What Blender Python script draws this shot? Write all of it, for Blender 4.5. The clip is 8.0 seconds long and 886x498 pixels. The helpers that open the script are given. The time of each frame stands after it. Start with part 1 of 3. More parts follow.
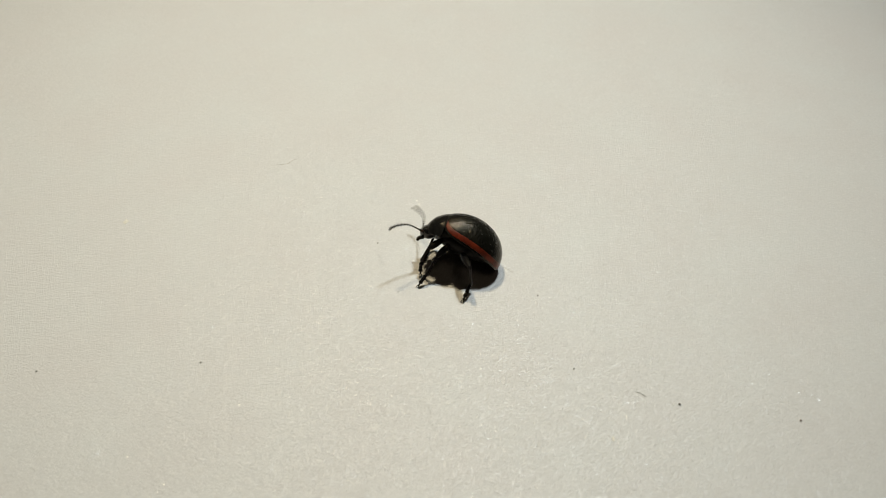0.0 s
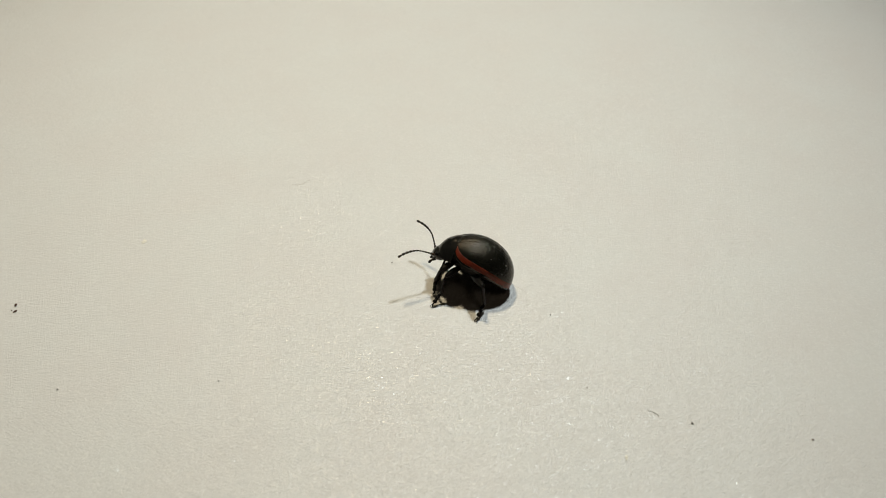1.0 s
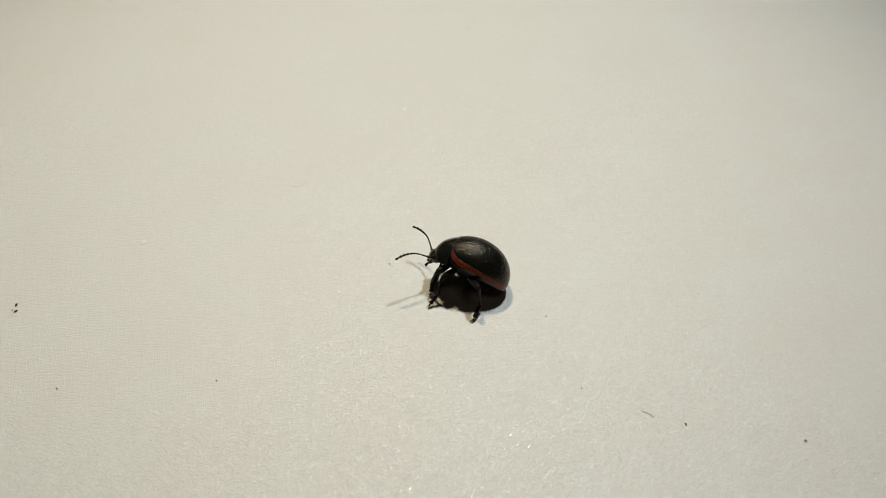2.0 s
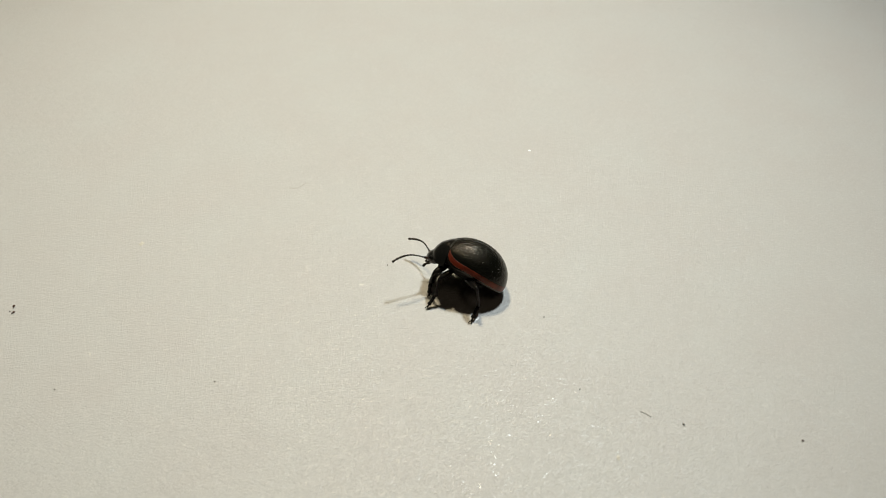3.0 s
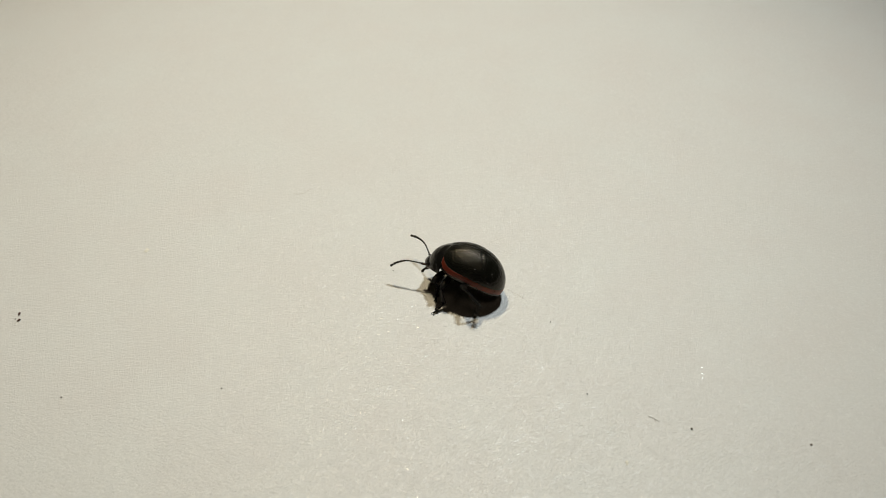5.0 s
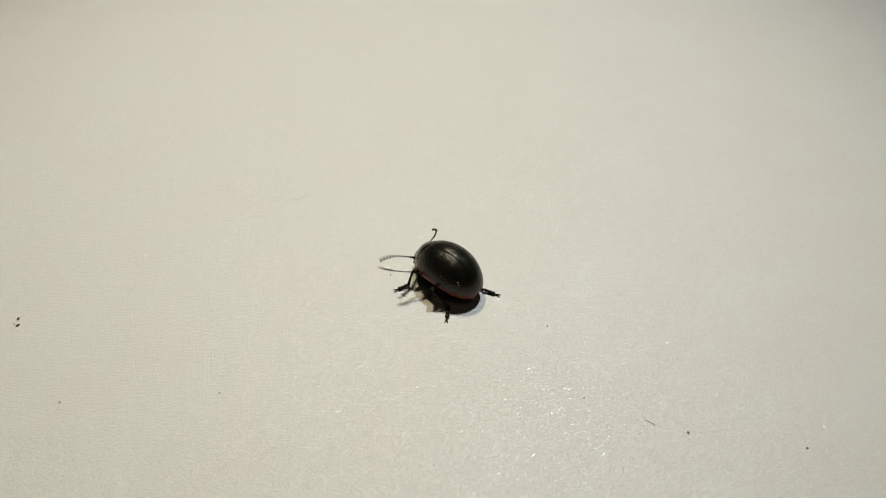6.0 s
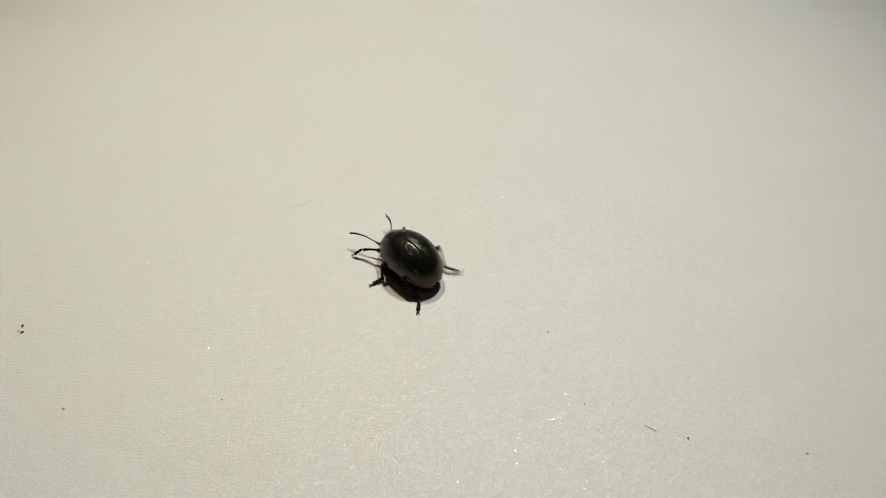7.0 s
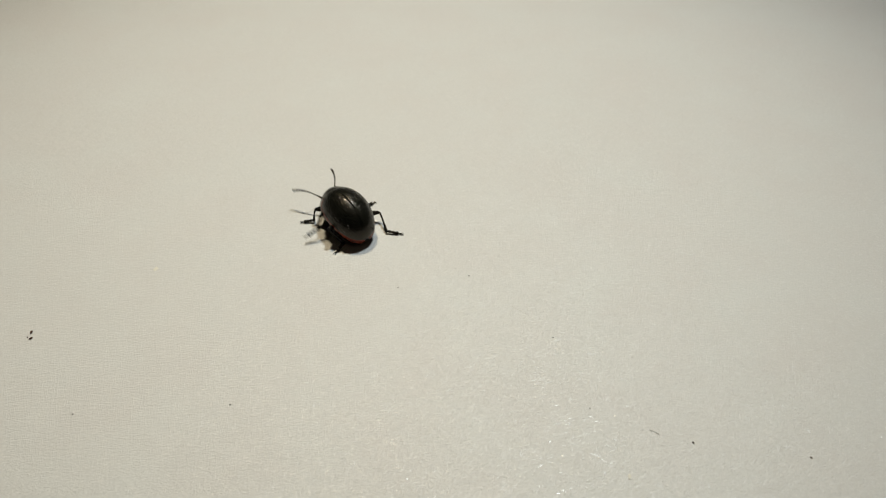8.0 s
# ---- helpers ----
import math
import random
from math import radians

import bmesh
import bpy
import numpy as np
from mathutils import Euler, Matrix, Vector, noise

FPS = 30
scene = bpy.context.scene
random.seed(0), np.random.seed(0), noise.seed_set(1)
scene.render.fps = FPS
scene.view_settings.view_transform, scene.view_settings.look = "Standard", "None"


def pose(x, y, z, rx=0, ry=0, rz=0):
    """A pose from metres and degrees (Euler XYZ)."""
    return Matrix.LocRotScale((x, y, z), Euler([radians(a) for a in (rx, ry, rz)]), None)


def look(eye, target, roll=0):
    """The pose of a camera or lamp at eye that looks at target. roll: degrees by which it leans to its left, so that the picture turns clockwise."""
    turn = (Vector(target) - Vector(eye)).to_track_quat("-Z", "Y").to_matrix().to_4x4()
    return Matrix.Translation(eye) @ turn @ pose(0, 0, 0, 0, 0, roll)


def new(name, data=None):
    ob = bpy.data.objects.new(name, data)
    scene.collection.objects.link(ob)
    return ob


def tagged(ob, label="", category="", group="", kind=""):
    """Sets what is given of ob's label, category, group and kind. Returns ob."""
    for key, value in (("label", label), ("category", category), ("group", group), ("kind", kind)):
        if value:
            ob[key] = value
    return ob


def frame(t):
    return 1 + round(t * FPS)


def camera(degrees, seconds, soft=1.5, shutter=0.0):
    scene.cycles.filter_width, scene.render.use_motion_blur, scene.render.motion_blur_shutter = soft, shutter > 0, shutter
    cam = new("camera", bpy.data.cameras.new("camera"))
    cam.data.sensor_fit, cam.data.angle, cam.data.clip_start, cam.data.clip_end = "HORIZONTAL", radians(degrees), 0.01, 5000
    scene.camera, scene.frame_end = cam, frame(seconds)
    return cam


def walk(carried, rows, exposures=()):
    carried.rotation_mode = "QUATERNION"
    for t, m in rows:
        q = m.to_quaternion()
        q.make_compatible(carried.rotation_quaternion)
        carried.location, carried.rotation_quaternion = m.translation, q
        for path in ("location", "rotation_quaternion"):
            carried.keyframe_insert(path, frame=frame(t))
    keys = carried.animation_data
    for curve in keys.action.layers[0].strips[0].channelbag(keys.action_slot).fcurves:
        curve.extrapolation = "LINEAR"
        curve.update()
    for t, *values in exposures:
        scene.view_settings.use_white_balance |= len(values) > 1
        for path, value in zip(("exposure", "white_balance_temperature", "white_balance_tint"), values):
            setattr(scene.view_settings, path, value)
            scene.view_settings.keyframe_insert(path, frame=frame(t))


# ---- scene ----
# The camera: a phone held about 7 cm from the paper.
cam = camera(60, 8.0, soft=0.85, shutter=0.5)
walk(cam, [
    (0.0, pose(0.000619, -0.049874, 0.049715, 43.190, -0.137, -0.296)),
    (0.5, pose(0.000472, -0.049989, 0.050173, 43.709, 0.076, -0.248)),
    (1.0, pose(-0.000090, -0.050236, 0.050655, 44.334, 0.153, -0.003)),
    (1.5, pose(0.000389, -0.050451, 0.051018, 44.463, 0.234, 0.281)),
    (3.0, pose(0.000204, -0.050960, 0.050883, 44.840, -0.045, 0.004)),
    (3.5, pose(0.000000, -0.050912, 0.050912, 45.000, 0.000, 0.000)),
    (4.0, pose(0.000181, -0.050741, 0.051064, 44.603, 0.142, -0.022)),
    (4.5, pose(-0.000447, -0.050750, 0.050969, 44.830, 0.065, -0.192)),
    (6.0, pose(-0.000087, -0.050983, 0.051151, 45.425, 0.230, -0.297)),
    (6.5, pose(0.000110, -0.051000, 0.051401, 45.545, 0.393, -0.286)),
    (7.0, pose(0.000121, -0.051035, 0.051603, 45.665, 0.498, -0.216)),
    (7.5, pose(-0.000063, -0.051257, 0.052014, 45.865, 0.634, -0.239)),
    (8.0, pose(-0.000454, -0.051517, 0.051966, 46.207, 0.496, -0.295)),
], [(0.0, -0.02), (1.5, -0.02), (3.0, -0.04), (4.7, -0.04), (6.5, -0.05), (7.5, -0.05), (8.0, -0.11)])
cam.data.dof.use_dof = True
cam.data.dof.focus_distance = 0.0690
cam.data.dof.aperture_fstop = 42.0

MM = 0.001

# ---- light: two small reflector lamps over the far side of the paper, one warm and one cool ----
world = bpy.data.worlds.new("world")
scene.world = world
world.use_nodes = True
world.node_tree.nodes["Background"].inputs["Color"].default_value = (0.02, 0.02, 0.02, 1)
world.node_tree.nodes["Background"].inputs["Strength"].default_value = 0.1


def reflector_lamp(name, azimuth, elevation, distance, power, colour, radius, aim):
    a, e = radians(azimuth), radians(elevation)
    data = bpy.data.lights.new(name, "SPOT")
    data.energy, data.color, data.shadow_soft_size = power, colour, radius
    data.spot_size, data.spot_blend = radians(25.5), 1.0
    ob = new(name, data)
    eye = Vector((math.cos(e) * math.cos(a), math.cos(e) * math.sin(a), math.sin(e))) * distance
    ob.matrix_world = look(eye, aim)
    return ob


reflector_lamp("warm_lamp", 105, 64, 0.50, 5.17, (1.0, 0.86, 0.59), 0.021, (-0.016, 0.024, 0.0))
reflector_lamp("cool_lamp", 63, 66, 0.50, 5.76, (0.87, 0.96, 0.97), 0.021, (0.000, 0.024, 0.0))
fill_light = bpy.data.lights.new("fill_light", "AREA")     # added fill under the ceiling, not a lamp of the place; lifts the shadows
fill_light.energy, fill_light.color, fill_light.size = 0.5, (1.0, 0.78, 0.55), 0.4
new("fill_light", fill_light).matrix_world = look((0.4, -0.6, 1.68), (0.3, -0.4, 0.0))
scene.view_settings.exposure = 0.0


# ---- materials ----
def material(name):
    m = bpy.data.materials.new(name)
    m.use_nodes = True
    return m, m.node_tree, m.node_tree.nodes["Principled BSDF"]


def node(tree, kind, **values):
    n = tree.nodes.new(kind)
    for key, value in values.items():
        n.inputs[key].default_value = value
    return n


def ramp(tree, source, stops):
    r = tree.nodes.new("ShaderNodeValToRGB")
    r.color_ramp.elements[0].position, r.color_ramp.elements[0].color = stops[0][0], (*stops[0][1], 1)
    r.color_ramp.elements[1].position, r.color_ramp.elements[1].color = stops[1][0], (*stops[1][1], 1)
    for p, c in stops[2:]:
        r.color_ramp.elements.new(p).color = (*c, 1)
    tree.links.new(source, r.inputs["Fac"])
    return r.outputs["Color"]


def object_coords(tree):
    return tree.nodes.new("ShaderNodeTexCoord").outputs["Object"]


def noise_at(tree, coords, scale, detail=4.0, rough=0.55, twist=0.0):
    n = node(tree, "ShaderNodeTexNoise", Scale=scale, Detail=detail, Roughness=rough, Distortion=twist)
    tree.links.new(coords, n.inputs["Vector"])
    return n.outputs["Fac"]


def bump(tree, height, strength, distance, below=None):
    b = node(tree, "ShaderNodeBump", Strength=strength, Distance=distance)
    tree.links.new(height, b.inputs["Height"])
    if below:
        tree.links.new(below, b.inputs["Normal"])
    return b.outputs["Normal"]


def paper_material():
    m, tree, p = material("paper")
    xyz = object_coords(tree)
    cloud = noise_at(tree, xyz, 110, 4.0)
    turned = node(tree, "ShaderNodeMapping", Rotation=(0.2, 0.3, 0.65))
    tree.links.new(xyz, turned.inputs["Vector"])
    grain = noise_at(tree, turned.outputs["Vector"], 5200, 2.0, 0.55)
    mix = tree.nodes.new("ShaderNodeMixRGB")
    mix.blend_type = "MULTIPLY"
    mix.inputs["Fac"].default_value = 1.0
    tree.links.new(ramp(tree, cloud, [(0.3, (0.748, 0.719, 0.695)), (0.7, (0.758, 0.750, 0.728))]), mix.inputs["Color1"])
    tree.links.new(ramp(tree, grain, [(0.32, (0.94, 0.94, 0.937)), (0.66, (1.0, 1.0, 1.0))]), mix.inputs["Color2"])
    tree.links.new(mix.outputs["Color"], p.inputs["Base Color"])
    stretch = node(tree, "ShaderNodeMapping", Scale=(1.0, 1 / 1.7, 1.0), Rotation=(0.55, 0.42, 0.33))
    stretch.vector_type = "TEXTURE"
    tree.links.new(xyz, stretch.inputs["Vector"])
    ridges = None
    for turn, long, thin in ((0.12, 2400, 9000), (-0.42, 2600, 10500), (0.62, 2500, 10000), (1.25, 3000, 11000)):
        strokes = node(tree, "ShaderNodeMapping", Scale=(1 / long, 1 / thin, 1 / 1500), Rotation=(0, 0, turn), Location=(0.01 * turn, 0.03 * turn, 0))
        strokes.vector_type = "TEXTURE"
        tree.links.new(xyz, strokes.inputs["Vector"])
        ridge = ramp(tree, noise_at(tree, strokes.outputs["Vector"], 1.0, 0.6, 0.5, 0.7), [(0.50, (0, 0, 0)), (0.72, (1, 1, 1))])
        if ridges:
            top = tree.nodes.new("ShaderNodeMath")
            top.operation = "MAXIMUM"
            tree.links.new(ridges, top.inputs[0])
            tree.links.new(ridge, top.inputs[1])
            ridge = top.outputs["Value"]
        ridges = ridge
    n0 = bump(tree, ridges, 1.0, 0.000018)
    n1 = bump(tree, noise_at(tree, stretch.outputs["Vector"], 6000, 2.5, 0.6, 0.8), 0.72, 0.00005, n0)
    n2 = bump(tree, noise_at(tree, xyz, 700, 2.0), 0.10, 0.00012, n1)
    tree.links.new(n2, p.inputs["Normal"])
    p.inputs["Roughness"].default_value = 0.36
    p.inputs["Specular IOR Level"].default_value = 0.52
    return m


def fibre_material(name, colour, rough, clear=0.0):
    """A fibre or hair; clear is the share of light that passes through it."""
    m, tree, p = material(name)
    info = tree.nodes.new("ShaderNodeNewGeometry").outputs["Random Per Island"]
    tint = ramp(tree, info, [(0.0, tuple(v * 0.86 for v in colour)), (1.0, colour)])
    tree.links.new(tint, p.inputs["Base Color"])
    tree.links.new(ramp(tree, info, [(0.0, (rough * 0.6,) * 3), (1.0, (rough * 1.35,) * 3)]), p.inputs["Roughness"])
    p.inputs["Specular IOR Level"].default_value = 0.85
    if clear:
        glow = tree.nodes.new("ShaderNodeBsdfTranslucent")
        tree.links.new(tint, glow.inputs["Color"])
        mix = node(tree, "ShaderNodeMixShader", Fac=clear)
        tree.links.new(p.outputs["BSDF"], mix.inputs[1])
        tree.links.new(glow.outputs["BSDF"], mix.inputs[2])
        tree.links.new(mix.outputs["Shader"], tree.nodes["Material Output"].inputs["Surface"])
    return m


def chitin(name, dark, light, rough, pit_scale, pit_depth, wear=0.5, lacquer=0.0):
    """Hard shell with fine punctures; lacquer is the share of smooth glossy skin over it."""
    m, tree, p = material(name)
    xyz = object_coords(tree)
    tree.links.new(ramp(tree, noise_at(tree, xyz, 900, 5.0), [(0.35, dark), (0.75, light)]), p.inputs["Base Color"])
    v = node(tree, "ShaderNodeTexVoronoi", Scale=pit_scale)
    tree.links.new(xyz, v.inputs["Vector"])
    pits = ramp(tree, v.outputs["Distance"], [(0.05, (0, 0, 0)), (0.5, (1, 1, 1))])
    n1 = bump(tree, pits, 0.8, pit_depth)
    n2 = bump(tree, noise_at(tree, xyz, pit_scale * 0.35, 3.0), 0.5, pit_depth * 1.5, n1)
    tree.links.new(n2, p.inputs["Normal"])
    tree.links.new(ramp(tree, noise_at(tree, xyz, 1800, 3.0), [(0.3, (rough * 0.8,) * 3), (0.7, (rough * 1.25,) * 3)]), p.inputs["Roughness"])
    p.inputs["Specular IOR Level"].default_value = wear
    p.inputs["Specular Tint"].default_value = (1.0, 0.86, 0.70, 1)
    p.inputs["Coat Weight"].default_value = lacquer
    p.inputs["Coat Roughness"].default_value = 0.10
    p.inputs["Coat Tint"].default_value = (1.0, 0.95, 0.86, 1)
    tree.links.new(n2, p.inputs["Coat Normal"])
    return m


def crumb_material(name, dark, light):
    m, tree, p = material(name)
    tree.links.new(ramp(tree, noise_at(tree, object_coords(tree), 9000, 4.0), [(0.35, dark), (0.7, light)]), p.inputs["Base Color"])
    p.inputs["Roughness"].default_value = 0.8
    return m


def plain_wall(name, colour):
    m, tree, p = material(name)
    tree.links.new(ramp(tree, noise_at(tree, object_coords(tree), 6, 6.0), [(0.3, tuple(v * 0.9 for v in colour)), (0.7, colour)]), p.inputs["Base Color"])
    p.inputs["Roughness"].default_value = 0.9
    return m


PAPER = paper_material()
FIBRE = fibre_material("paper_fibre", (0.87, 0.855, 0.83), 0.29)
ELYTRA = chitin("elytra", (0.0045, 0.005, 0.004), (0.012, 0.012, 0.009), 0.21, 9000, 0.000004, 0.30, 0.20)
STRIPE = chitin("red_margin", (0.075, 0.010, 0.005), (0.27, 0.038, 0.014), 0.34, 6000, 0.000006, 0.4)
PRONOTUM = chitin("pronotum", (0.006, 0.006, 0.006), (0.016, 0.016, 0.014), 0.22, 7000, 0.000005, 0.40, 0.28)
UNDERSIDE = chitin("underside", (0.004, 0.004, 0.004), (0.008, 0.007, 0.006), 0.42, 5000, 0.000008, 0.12)
LEG = chitin("leg", (0.003, 0.003, 0.003), (0.009, 0.008, 0.007), 0.34, 9000, 0.000005, 0.15)
HORN = chitin("antenna", (0.006, 0.005, 0.005), (0.018, 0.014, 0.011), 0.38, 9000, 0.000005, 0.5)
AMBER = chitin("antenna_base", (0.03, 0.012, 0.006), (0.07, 0.03, 0.014), 0.35, 9000, 0.000005, 0.5)
EYE = chitin("eye", (0.004, 0.004, 0.004), (0.008, 0.008, 0.008), 0.18, 14000, 0.000008, 0.6)
SOLE = chitin("tarsal_sole", (0.05, 0.042, 0.034), (0.11, 0.095, 0.08), 0.5, 9000, 0.00001, 0.4)


DUST = crumb_material("dust", (0.10, 0.09, 0.08), (0.30, 0.28, 0.25))


# ---- mesh tools ----
def mesh_object(name, verts, faces, mat, parent=None, smooth=True, label=""):
    me = bpy.data.meshes.new(name)
    me.from_pydata([tuple(c * MM for c in v) for v in verts], [], faces)
    me.materials.append(mat)
    me.polygons.foreach_set("use_smooth", [smooth] * len(me.polygons))
    me.update()
    ob = new(name, me)
    ob.parent = parent
    if label:
        tagged(ob, label)
    return ob


def tube(path, radii, sides=8, squash=1.0):
    """A closed tube along a list of points: verts and faces."""
    pts = [Vector(p) for p in path]
    verts, faces = [], []
    up = Vector((0, 0, 1))
    for i, p in enumerate(pts):
        way = (pts[min(i + 1, len(pts) - 1)] - pts[max(i - 1, 0)]).normalized()
        side = way.cross(up)
        if side.length < 0.1:
            side = way.cross(Vector((0, 1, 0)))
        side.normalize()
        lift = side.cross(way).normalized()
        for k in range(sides):
            a = 2 * math.pi * k / sides
            verts.append(p + side * (math.cos(a) * radii[i]) + lift * (math.sin(a) * radii[i] * squash))
    n = len(pts)
    for i in range(n - 1):
        for k in range(sides):
            a, b = i * sides + k, i * sides + (k + 1) % sides
            faces.append((a, b, b + sides, a + sides))
    faces.append(tuple(reversed(range(sides))))
    faces.append(tuple(range((n - 1) * sides, n * sides)))
    return verts, faces


def joined(pieces):
    verts, faces = [], []
    for v, f in pieces:
        o = len(verts)
        verts += v
        faces += [tuple(i + o for i in q) for q in f]
    return verts, faces


def shell(surface, nu, nv, thick):
    """A shell with thickness over surface(u, v), u and v from 0 to 1."""
    outer = [[Vector(surface(i / nu, j / nv)) for j in range(nv + 1)] for i in range(nu + 1)]
    verts, inner = [], []
    for i in range(nu + 1):
        for j in range(nv + 1):
            du = outer[min(i + 1, nu)][j] - outer[max(i - 1, 0)][j]
            dv = outer[i][min(j + 1, nv)] - outer[i][max(j - 1, 0)]
            n = du.cross(dv)
            n = n.normalized() if n.length > 1e-9 else outer[i][j].normalized()
            if n.dot(outer[i][j] - Vector((-0.2, 0, 0.2))) < 0:
                n = -n
            verts.append(outer[i][j])
            inner.append(outer[i][j] - n * thick)
    w, total = nv + 1, (nu + 1) * (nv + 1)
    faces = []
    for i in range(nu):
        for j in range(nv):
            q = (i * w + j, i * w + j + 1, (i + 1) * w + j + 1, (i + 1) * w + j)
            faces.append(q)
            faces.append(tuple(reversed([k + total for k in q])))
    rim = [i * w for i in range(nu + 1)] + [nu * w + j for j in range(1, w)] + [i * w + nv for i in range(nu - 1, -1, -1)] + [j for j in range(nv - 1, 0, -1)]
    for a, b in zip(rim, rim[1:] + rim[:1]):
        faces.append((a, b, b + total, a + total))
    return verts + inner, faces


def oval(centre, size, turn=(0, 0, 0), nu=20, nv=28, wobble=0.0):
    rot = Euler([radians(a) for a in turn]).to_matrix()
    verts = []
    for i in range(nu + 1):
        a = math.pi * i / nu
        for k in range(nv):
            b = 2 * math.pi * k / nv
            p = Vector((math.cos(a), math.sin(a) * math.cos(b), math.sin(a) * math.sin(b)))
            p = Vector((p.x * size[0], p.y * size[1], p.z * size[2])) * (1 + wobble * noise.noise(p * 3))
            verts.append(rot @ p + Vector(centre))
    faces = [(i * nv + k, i * nv + (k + 1) % nv, (i + 1) * nv + (k + 1) % nv, (i + 1) * nv + k) for i in range(nu) for k in range(nv)]
    return verts, faces


# ---- the place: a sheet of paper on a table in a plain room ----
def slab(name, x0, x1, y0, y1, z0, z1, mat, label="", kind="structure", category=""):
    bm = bmesh.new()
    bmesh.ops.create_cube(bm, size=1)
    bmesh.ops.scale(bm, vec=(x1 - x0, y1 - y0, z1 - z0), verts=bm.verts)
    bmesh.ops.translate(bm, vec=((x0 + x1) / 2, (y0 + y1) / 2, (z0 + z1) / 2), verts=bm.verts)
    me = bpy.data.meshes.new(name)
    bm.to_mesh(me)
    bm.free()
    me.materials.append(mat)
    return tagged(new(name, me), label, category, "", kind)


WALL = plain_wall("wall_paint", (0.42, 0.40, 0.36))
WOOD = plain_wall("table_wood", (0.25, 0.17, 0.10))
slab("floor", -1.6, 1.6, -1.6, 1.6, -0.80, -0.75, WOOD, "plain brown floor of the room")
slab("ceiling", -1.6, 1.6, -1.6, 1.6, 1.70, 1.75, WALL, "plain pale ceiling of the room")
slab("wall_north", -1.6, 1.6, 1.6, 1.65, -0.75, 1.70, WALL, "plain pale painted wall")
slab("wall_south", -1.6, 1.6, -1.65, -1.6, -0.75, 1.70, WALL, "plain pale painted wall")
slab("wall_east", 1.6, 1.65, -1.6, 1.6, -0.75, 1.70, WALL, "plain pale painted wall")
slab("wall_west", -1.65, -1.6, -1.6, 1.6, -0.75, 1.70, WALL, "plain pale painted wall")
slab("table_surface", -0.45, 0.45, -0.30, 0.40, -0.75, -0.0002, WOOD, "plain brown support under the paper")


def paper_sheet():
    """A sheet of white paper, 42 by 30 cm."""
    nx, ny = 12, 9
    verts, faces = [], []
    for side in (0.0, -0.2):
        for j in range(ny + 1):
            for i in range(nx + 1):
                verts.append((-210 + 420 * i / nx, -120 + 297 * j / ny, side))
    w, total = nx + 1, (nx + 1) * (ny + 1)
    for j in range(ny):
        for i in range(nx):
            q = (j * w + i, j * w + i + 1, (j + 1) * w + i + 1, (j + 1) * w + i)
            faces.append(q)
            faces.append(tuple(reversed([k + total for k in q])))
    rim = list(range(w)) + [j * w + nx for j in range(1, ny + 1)] + [ny * w + i for i in range(nx - 1, -1, -1)] + [j * w for j in range(ny - 1, 0, -1)]
    for a, b in zip(rim, rim[1:] + rim[:1]):
        faces.append((b, a, a + total, b + total))
    return tagged(mesh_object("paper_sheet", verts, faces, PAPER), "matt off-white sheet of fibrous paper lying flat", "paper")


paper_sheet()


def paper_fibres():
    """Surface fibres of the sheet, too many to count: pressed flat, a few long curled ones and many fine ones."""
    rng = random.Random(7)
    pieces = []
    for n in range(88000):
        x, y = rng.uniform(-48, 48), -27 + 75 * rng.random() ** 1.4     # sparser towards the blurred far side
        if n < 5000:     # the longest ones lie mostly on the near side
            y = -27 + 75 * rng.random() ** 1.8
        a, curl = rng.gauss(0.10, 0.62), rng.gauss(0.0, 0.9)
        if n % 5 == 0:
            a = rng.uniform(0, math.pi)
        length, r, flat = rng.uniform(0.15, 0.55), rng.uniform(0.006, 0.0115), rng.uniform(0.04, 0.26)
        if n < 5000:
            length, r, flat, curl = rng.uniform(0.5, 1.7), rng.uniform(0.005, 0.010), rng.uniform(0.08, 0.40), rng.gauss(0.0, 1.4)
        px, py, path = x, y, []
        for k in range(4):
            path.append((px, py, 0.0008))
            h = a + curl * (k / 3 - 0.5)
            px, py = px + length / 3 * math.cos(h), py + length / 3 * math.sin(h)
        pieces.append(tube(path, [r * 0.4, r, r * 0.9, r * 0.3], 4, flat))
    return tagged(mesh_object("paper_fibre", *joined(pieces), FIBRE, None, False), "tiny pale fibres on the face of the paper", "fibre", "", "stuff")


paper_fibres()


# ---- the beetle ----
A, B, C = 3.46, 2.46, 2.93     # half length, half width and dome height of the wing cases
TUCK = 0.18                   # how far the sides draw in under the widest place
CUT = 2.20                    # where the wing cases begin


def girth(x):
    return math.sqrt(max(0.0, 1 - (x / A) ** 2))


def stripe_height(x):
    s = max(0.0, (x + A) / (CUT + A))
    return -0.17 + 2.4 * s - 1.2 * s * s + 0.55 * s ** 14


def base_edge(phi):
    """Where the wing cases meet the neck shield, which reaches further back at the midline."""
    return CUT - 0.42 * (1 - min(1.0, abs(phi) / 0.65)) ** 2


def edge_angle(x, drop):
    """The angle from the midline at which the dome is drop lower than the stripe's middle."""
    r = C * girth(x)
    z = max(stripe_height(x) - drop, -0.60)
    return math.acos(max(-0.5, min(1.0, z / r))) if r > 1e-6 else math.pi / 2


def dome(x, phi, side, grow=0.0):
    r = girth(x)
    z = (C + grow) * r * math.cos(phi)
    tuck = 1 - TUCK * max(0.15, min(1.0, (CUT - x) / 1.8)) * (max(0.0, 2.2 * r - z) / 2.2) ** 2     # the sides draw in towards the belly
    return (x, side * (B + grow) * r * math.sin(phi) * tuck, z)


